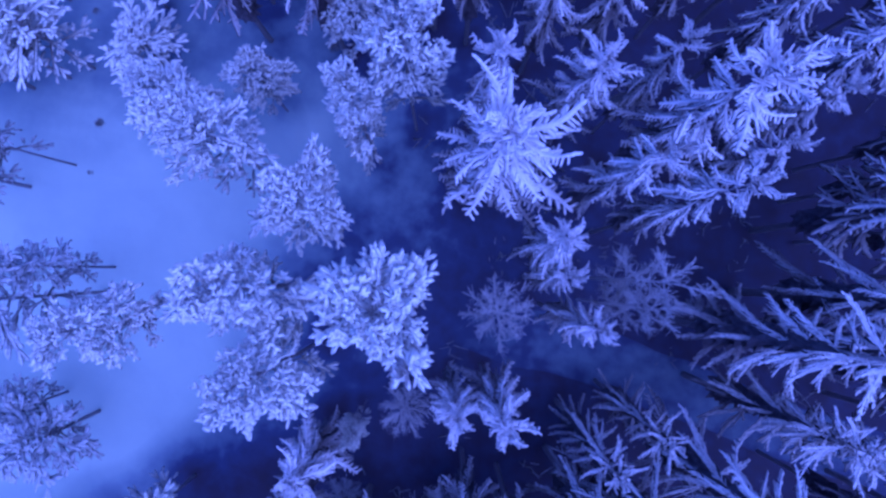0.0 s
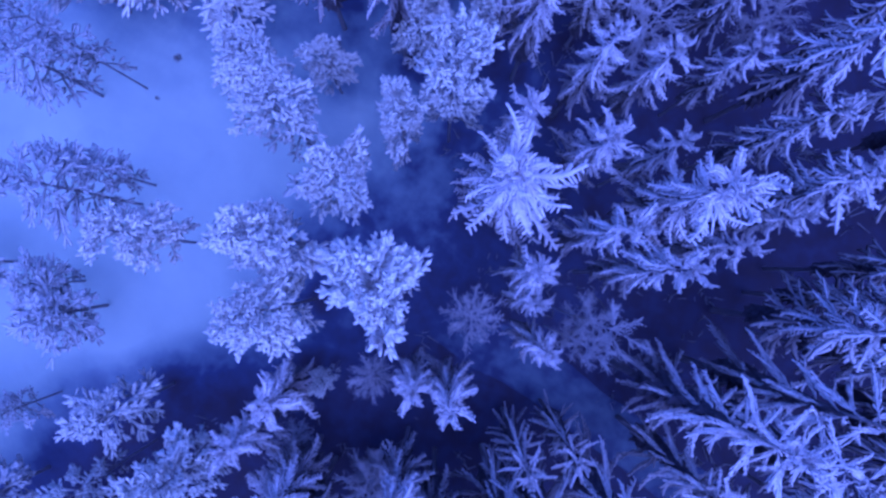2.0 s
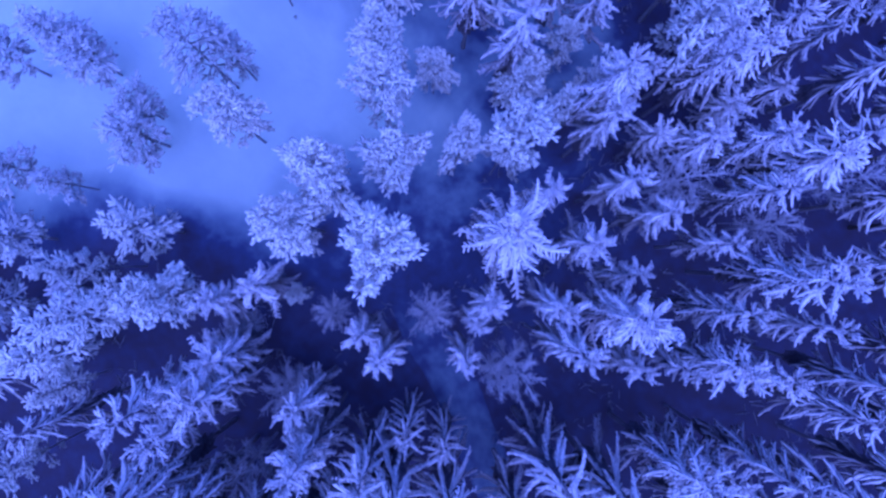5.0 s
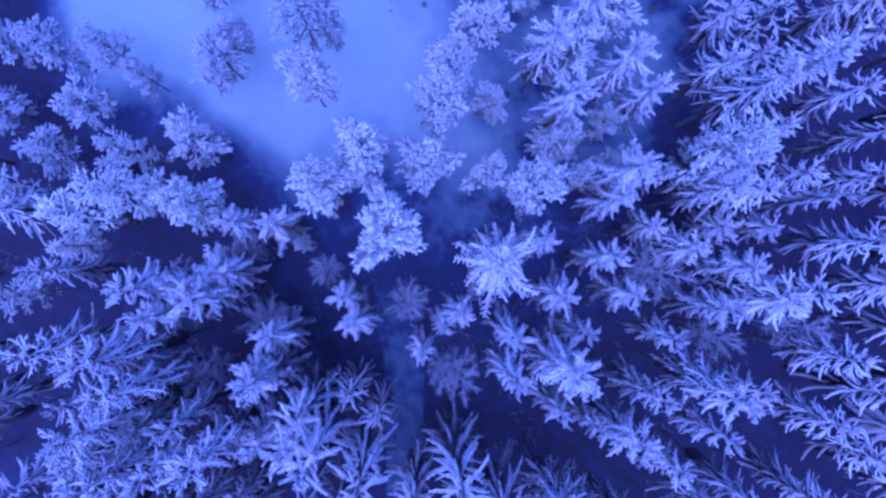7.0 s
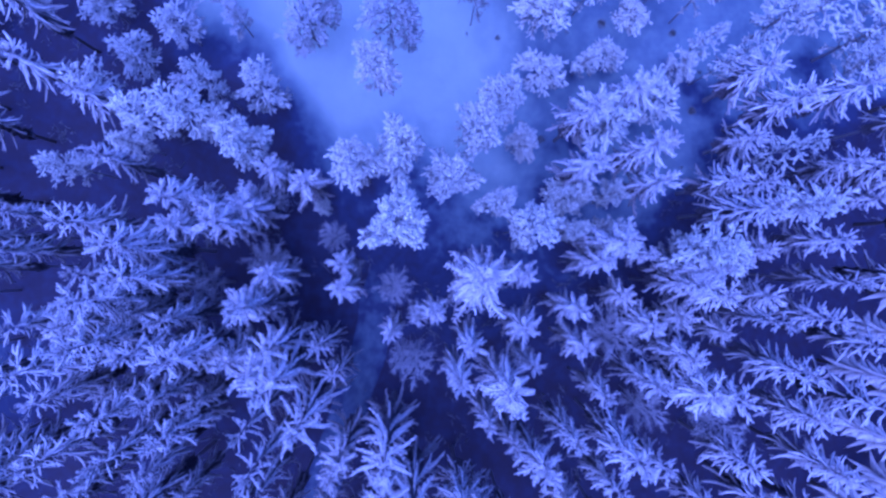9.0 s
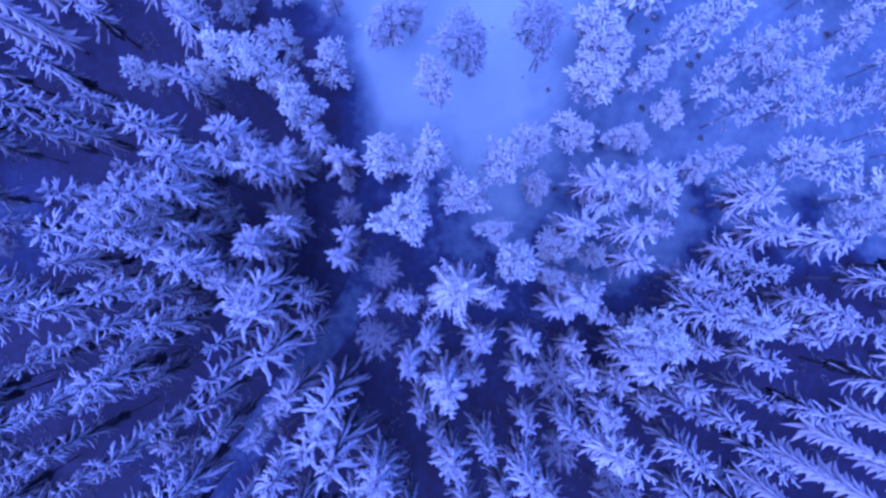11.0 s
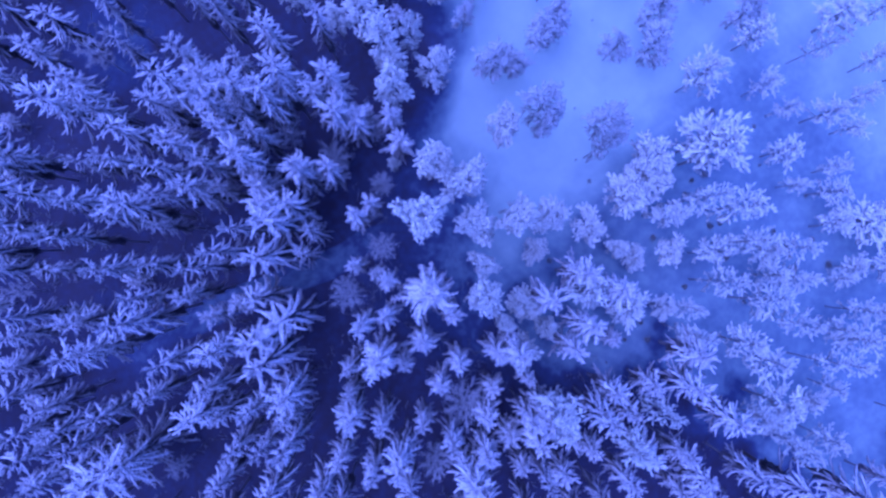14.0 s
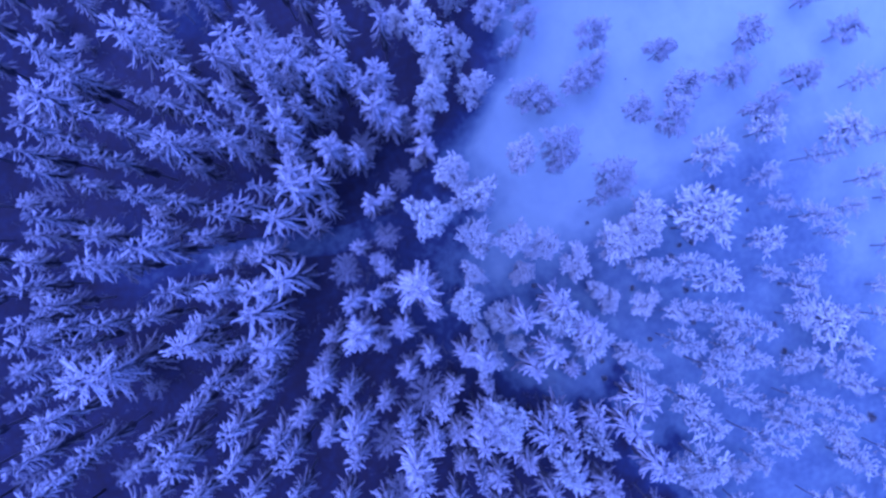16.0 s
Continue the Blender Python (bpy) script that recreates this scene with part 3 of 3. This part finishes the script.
spruce(33.4, 13.1, 24.7, 1.6)
pine(-35.9, -0.9, 12.0, 1.9)
spruce(-15.2, 32.9, 17.0, 2.3)
spruce(26.5, -25.0, 30.4, 1.3)
spruce(-11.8, 34.9, 20.1, 2.0)
spruce(4.5, 36.7, 22.8, 1.2)
spruce(-0.2, -37.2, 25.9, 1.1)
spruce(-3.2, -37.1, 23.0, 1.2)
pine(-34.9, -13.1, 12.1, 2.3)
pine(-26.4, 26.6, 13.8, 2.0)
spruce(34.3, -15.3, 29.5, 1.9)
spruce(20.6, -31.6, 22.9, 1.2)
pine(-34.5, 15.2, 18.0, 3.5)
pine(-33.9, 16.9, 19.5, 3.6)
pine(-24.1, 29.4, 18.3, 1.9)
spruce(15.5, -34.7, 25.6, 1.4)
spruce(37.0, -9.0, 26.4, 1.4)
spruce(-2.6, 38.1, 16.0, 2.0)
spruce(16.9, 34.4, 19.9, 1.9)
spruce(33.5, -18.8, 23.5, 1.5)
spruce(38.4, 7.8, 25.0, 1.7)
pine(-39.2, 2.5, 12.0, 2.6)
spruce(39.3, -4.0, 25.5, 1.3)
spruce(9.2, -38.9, 22.3, 1.2)
spruce(38.7, 10.3, 24.7, 1.6)
pine(-32.3, 24.0, 19.0, 2.6)
pine(-26.5, -30.3, 9.3, 2.3)
spruce(26.2, -30.7, 27.2, 1.3)
spruce(16.0, -37.3, 22.9, 1.8)
pine(-29.7, 27.8, 18.0, 2.1)
spruce(17.7, -37.1, 27.4, 2.2)
pine(-40.5, 9.2, 15.6, 2.8)
spruce(41.2, 5.5, 20.2, 1.4)
spruce(32.8, -26.0, 19.6, 1.2)
spruce(41.3, -8.8, 26.7, 1.2)
spruce(42.1, -4.3, 27.4, 3.6)
spruce(41.1, -10.9, 26.9, 1.3)
pine(-21.1, 37.0, 15.7, 2.3)
spruce(-5.7, 42.6, 20.3, 1.6)
spruce(-12.6, 41.1, 19.4, 2.1)
pine(-43.0, -0.8, 11.3, 2.6)
pine(-26.1, 34.6, 18.4, 2.4)
spruce(37.3, -22.3, 11.8, 1.5)
spruce(2.1, -43.5, 22.5, 1.2)
pine(-43.2, -6.7, 9.5, 2.0)
spruce(31.3, -31.0, 21.8, 1.4)
spruce(37.4, -23.5, 25.5, 1.3)
spruce(43.4, 8.1, 22.5, 1.4)
spruce(7.4, -43.7, 20.9, 1.2)
spruce(16.4, -41.3, 18.6, 1.5)
spruce(-2.7, 44.3, 13.5, 1.3)
spruce(-4.9, 44.5, 23.0, 1.6)
pine(-32.3, 31.3, 11.5, 2.2)
spruce(42.7, -14.5, 22.6, 1.4)
spruce(44.6, -7.4, 21.3, 1.5)
pine(-30.0, 34.0, 12.5, 1.8)
spruce(26.2, -37.4, 22.5, 1.4)
pine(-21.7, 40.5, 16.8, 2.3)
spruce(46.4, 2.8, 24.7, 1.5)
spruce(27.7, -37.4, 25.4, 1.5)
spruce(36.2, -29.4, 22.5, 1.4)
spruce(40.5, -23.2, 19.7, 1.4)
spruce(29.9, -36.1, 25.3, 2.4)
pine(-15.7, 44.5, 18.3, 1.7)
spruce(46.5, -7.9, 27.7, 1.5)
pine(-34.4, 32.9, 14.6, 1.9)
spruce(35.6, -32.0, 24.7, 1.5)
pine(-27.4, 39.3, 17.9, 1.9)
spruce(33.6, -34.2, 24.7, 1.7)
spruce(46.6, -11.6, 25.2, 1.7)
spruce(44.7, -18.0, 22.5, 1.4)
spruce(46.3, -14.5, 22.5, 1.4)
pine(-32.4, 36.3, 12.7, 1.9)
spruce(-10.3, 47.6, 20.1, 1.6)
spruce(49.0, -2.0, 25.1, 1.9)
pine(-16.0, 46.5, 20.9, 1.6)
pine(-43.2, 23.9, 11.2, 2.2)
pine(-19.2, 45.6, 14.6, 3.2)
pine(-46.9, 15.9, 10.7, 1.6)
spruce(27.9, -41.1, 25.4, 1.9)
pine(-41.8, 28.5, 9.5, 1.4)
pine(-50.8, 0.9, 10.5, 2.5)
spruce(45.9, -22.0, 14.8, 1.7)
spruce(50.7, -6.0, 22.5, 1.4)
pine(-50.2, 10.3, 11.7, 2.4)
pine(-47.4, 20.2, 9.5, 1.4)
pine(-51.6, 7.5, 12.0, 2.6)
spruce(-5.8, 51.9, 22.5, 1.6)
spruce(52.2, 4.0, 22.5, 1.4)
spruce(53.3, 0.8, 24.7, 1.6)
pine(-27.0, 46.1, 19.5, 2.1)
pine(-41.4, 35.6, 10.5, 1.9)
pine(-31.7, 44.5, 14.1, 1.5)
pine(-44.3, 32.2, 10.5, 1.9)
pine(-55.6, -2.7, 10.5, 2.6)
pine(-37.2, 41.4, 9.5, 1.4)
pine(-23.6, 50.8, 7.8, 1.8)
pine(-47.0, 30.5, 9.5, 1.5)
pine(-32.5, 47.2, 14.1, 2.6)
pine(-26.7, 50.8, 9.7, 1.5)
pine(-35.4, 45.2, 15.3, 1.9)
pine(-40.3, 42.2, 7.8, 1.9)
pine(-45.0, 37.9, 9.5, 3.6)
pine(-52.4, 28.2, 9.5, 1.7)
pine(-59.4, 6.2, 9.5, 2.4)
pine(-37.0, 46.9, 19.2, 1.8)
pine(-47.7, 38.9, 9.5, 1.8)
pine(-56.0, 25.9, 9.5, 1.5)
pine(-42.8, 44.6, 10.5, 2.1)
pine(-60.2, 16.1, 9.9, 3.3)
pine(-38.1, 52.7, 9.5, 1.8)
pine(-44.5, 48.7, 9.5, 1.8)
pine(-66.4, 10.8, 9.5, 1.8)
pine(-67.7, 3.6, 9.5, 2.2)
pine(-39.0, 55.6, 6.5, 2.0)
pine(-38.2, 57.0, 10.5, 2.2)
bush(-31.3, 26.0, 0.68)
bush(-33.8, 27.1, 0.60)
bush(-30.8, 28.0, 0.45)
bush(-34.0, 35.0, 0.90)
bush(-44.1, 32.2, 0.45)
bush(-42.3, 24.7, 0.38)
bush(-35.6, 20.2, 0.75)
bush(-37.6, 18.7, 0.45)
bush(-45.4, 20.2, 0.45)
bush(-46.5, 56.7, 1.05)
bush(-39.8, 41.4, 0.75)
bush(-14.1, 31.4, 0.68)
bush(-15.0, 29.0, 0.60)
bush(-11.6, 28.1, 0.53)
bush(-11.9, 26.8, 0.38)
bush(-22.9, 29.7, 0.60)
bush(-47.5, -6.9, 0.90)
bush(-52.6, 1.3, 0.75)
bush(-38.7, -5.9, 0.30)
bush(-33.0, -6.8, 0.23)
bush(-28.6, 1.3, 0.30)
bush(-23.8, 6.6, 0.30)
bush(-23.2, 10.0, 0.45)
bush(-7.1, 15.4, 0.53)
bush(-11.7, 14.2, 0.60)

# ---- the forest that goes on round the open snow ----
placed = [tuple(o.matrix_basis.translation[:2]) for o in scene.objects if o.name.split(".")[0] in ("spruce", "pine", "birch")]


fill = random.Random(11)
far, beyond = [], []
tries = 0


def free(x, y, gap):
    return not any(abs(x - a) < gap and abs(y - b) < gap and (x - a) ** 2 + (y - b) ** 2 < gap * gap for a, b in placed)


def surveyed(x, y):
    """Where every tree above is known."""
    u, v = 0.874 * x - 0.485 * y, 0.485 * x + 0.874 * y
    return abs(u) < 55 and abs(v) < 31


# young pines crowding the far side of the open snow
young = 0
for k in range(9000):
    x, y = fill.uniform(-92, -4), fill.uniform(-10, 82)
    o = openness(x, y)
    if young == 90 or surveyed(x, y) or o < -18 or o < -4 and y < 12 or y < 8 and x > -60 or noise.noise((x / 6, y / 6, 1.5)) < -0.28:
        continue
    if free(x, y, 4.2 if y > 12 else 6.5):
        young += 1
        placed.append((x, y))
        if o < -1 and fill.random() < 0.5:
            spruce(x, y, fill.uniform(9, 16), fill.uniform(1.2, 1.7))
        else:
            pine(x, y, fill.uniform(7.5, 14), fill.uniform(1.5, 2.4))

# small dark bushes in the thicket beside the open snow
low = random.Random(31)
for k in range(60):
    x, y = low.uniform(-46, -6), low.uniform(14, 46)
    if free(x, y, 1.6) and k % 3:
        bush(x, y, low.uniform(0.3, 0.75))

while len(placed) < 780 and tries < 60000:
    tries += 1
    x, y = fill.uniform(-95, 90), fill.uniform(-80, 88)
    turned = Vector((0.874 * x - 0.485 * y, 0.485 * x + 0.874 * y))
    if x * x + y * y > 64 ** 2 and (abs(turned.x) > 76 or abs(turned.y) > 50):
        continue
    inner = abs(turned.x) < 62 and abs(turned.y) < 34
    o = openness(x, y)
    gap = 10.0 if o > 0 else (4.2 if surveyed(x, y) else 4.3) if inner else 4.5
    if inner and ((-3 if y > -20 else -0.5) < o or surveyed(x, y) and (o > -9 or fill.random() < 0.75)) or o > 0 and fill.random() < 0.5:
        continue
    if not free(x, y, gap) or x * x + y * y < 18 ** 2 or x < -20 and -10 < o <= 0:
        continue
    if min((Vector((x, y)) - p).length for p in pts) < 2.6:
        continue
    placed.append((x, y))
    if o > 0:
        pine(x, y, fill.uniform(7.5, 13), fill.uniform(1.5, 2.4))
    elif inner:
        if fill.random() < 0.12:
            birch(x, y, fill.uniform(8, 14), fill.uniform(1.3, 2.0))
        elif not surveyed(x, y):
            spruce(x, y, fill.uniform(15, 23), fill.uniform(1.4, 1.9))
        elif len([1 for o in bpy.data.objects if o.name.startswith("spruce")]) < 300:
            spruce(x, y, fill.uniform(5, 10), fill.uniform(1.0, 1.5))
        else:
            far.append((x, y, fill.uniform(5, 10), fill.uniform(1.0, 1.5)))
    else:
        (far if abs(turned.x) < 70 and abs(turned.y) < 44 else beyond).append((x, y, fill.uniform(17, 25), fill.uniform(1.6, 2.2)))


def tiered_cone(seed):
    """A plain far spruce, 20 m high: drooping tiers of frosted boughs."""
    r, v, f, w = random.Random(500 + seed), [], [], []
    for i in range(8):
        n, turn = len(v), r.uniform(0, 6)
        v.append((0, 0, 20 - 2.0 * i))
        w.append(0.4)
        for k in range(14):
            q = 2 * math.pi * (k + r.uniform(-0.3, 0.3)) / 14 + turn
            out = (0.55 + 1.75 * i / 7) * (r.uniform(0.75, 1.2) if k % 2 else 0.3)
            v.append((out * math.cos(q), out * math.sin(q), 18.6 - 2.1 * i - (0.45 * out if k % 2 else 0)))
            w.append(1.0 if k % 2 else 0.1)
        f += [(n, n + 1 + k, n + 1 + (k + 1) % 14) for k in range(14)]
    return shape("tiered_cone", v, f, SPRUCE, False, w)


def woods(name, rows, label, crowns):
    """Spruces past counting, as one mesh: crowns and trunks."""
    co, tri, mats, frost_shade, n = [], [], [], [], 0
    turn = random.Random(5)
    for x, y, height, radius in rows:
        k = turn.randrange(7)
        m = np.array(pose(x, y, ground_z(x, y), 0, 0, turn.uniform(0, 360)) @ Matrix.Diagonal((radius / 1.9, radius / 1.9, height / 20, 1)))
        for me, slot in ((crowns[k % len(crowns)], 0), (SPRUCE_TRUNK, 1), (SPRUCE_INNER[k % 3], 2))[:3 if crowns is FAR_CROWNS else 2]:
            me.calc_loop_triangles()
            v = np.empty(3 * len(me.vertices), np.float32)
            me.vertices.foreach_get("co", v)
            t = np.empty(3 * len(me.loop_triangles), np.int32)
            me.loop_triangles.foreach_get("vertices", t)
            v = v.reshape(-1, 3) @ m[:3, :3].T + m[:3, 3]
            co.append(v)
            w = np.zeros(len(v), np.float32)
            if slot == 0:
                me.attributes["frost"].data.foreach_get("value", w)
            frost_shade.append(w)
            tri.append(t.reshape(-1, 3) + n)
            mats.append(np.full(len(t) // 3, slot, np.int32))
            n += len(v)
    co, tri, mats = np.concatenate(co), np.concatenate(tri), np.concatenate(mats)
    me = bpy.data.meshes.new(name)
    me.vertices.add(len(co))
    me.vertices.foreach_set("co", co.astype(np.float32).ravel())
    me.loops.add(3 * len(tri))
    me.loops.foreach_set("vertex_index", tri.astype(np.int32).ravel())
    me.polygons.add(len(tri))
    me.polygons.foreach_set("loop_start", np.arange(0, 3 * len(tri), 3, dtype=np.int32))
    me.update(calc_edges=True)
    me.attributes.new("frost", "FLOAT", "POINT").data.foreach_set("value", np.concatenate(frost_shade))
    for mat in (SPRUCE, STEM, NEEDLES):
        me.materials.append(mat)
    me.polygons.foreach_set("material_index", mats)
    me.shade_smooth()
    return tagged(new(name, me), label, "woods", kind="stuff")


woods("spruce_woods", far, "dense frosted spruce woods all round the clearing", FAR_CROWNS)
for k in range(450):
    q, away = fill.uniform(0, 2 * math.pi), math.sqrt(fill.uniform(64 ** 2, 150 ** 2))
    x, y = away * math.cos(q), away * math.sin(q)
    if openness(x, y) < -6 and (abs(0.874 * x - 0.485 * y) > 78 or abs(0.485 * x + 0.874 * y) > 52):
        beyond.append((x, y, fill.uniform(14, 24), fill.uniform(1.7, 2.4)))
woods("distant_woods", beyond, "frosted spruce woods going on into the distance", [tiered_cone(k) for k in range(5)])

# shade under the trees, with fallen needles, painted dark on the snow round their feet
tree_shade_at = [(o.matrix_basis.translation.x, o.matrix_basis.translation.y, 1.9 * o.scale.x) for o in scene.objects if o.name.split(".")[0] in ("spruce", "pine") and o.matrix_basis.translation.x > -20]
tree_shade_at += [(x, y, radius) for x, y, height, radius in far]
shade_litter = np.array([woodland(x, y) if max(abs(x), abs(y)) < 120 else 0.45 * (openness(x, y) < 0) for x, y, z in gv])
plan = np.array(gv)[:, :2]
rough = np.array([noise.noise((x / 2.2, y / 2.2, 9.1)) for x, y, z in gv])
for x, y, radius in tree_shade_at:
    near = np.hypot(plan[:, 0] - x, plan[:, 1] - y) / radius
    shade_litter = np.maximum(shade_litter, np.clip((2.3 - near) / 2.3, 0, 1) ** 0.8 * np.clip(shade_litter * 2.2, 0, 1) * (0.85 + 0.3 * rough))
ground.data.attributes.new("shade_litter", "FLOAT", "POINT").data.foreach_set("value", shade_litter.astype(np.float32))

# thin bare brush on the floor of the closed forest
brush = Heap()
scrub = random.Random(21)
made = 0
while made < 750:
    x, y = scrub.uniform(-40, 66), scrub.uniform(-58, 66)
    if openness(x, y) > -11 or noise.noise((x / 9, y / 9, 7.7)) > 0.35 or min((Vector((x, y)) - p).length for p in pts) < 2.0:
        continue
    made += 1
    z, tall = ground_z(x, y) - 0.1, scrub.uniform(0.4, 1.3)
    for k in range(6):
        d = Vector((scrub.uniform(-1, 1), scrub.uniform(-1, 1), scrub.uniform(0.2, 0.9))) * tall
        o = Vector((x + scrub.uniform(-0.6, 0.6), y + scrub.uniform(-0.6, 0.6), z))
        brush.stalk([o, o + d], (0.06, 0.03), 3)
tagged(new("brush", brush.mesh("brush", BRUSH)), "thin bare brush on the dim forest floor", "undergrowth", kind="stuff")
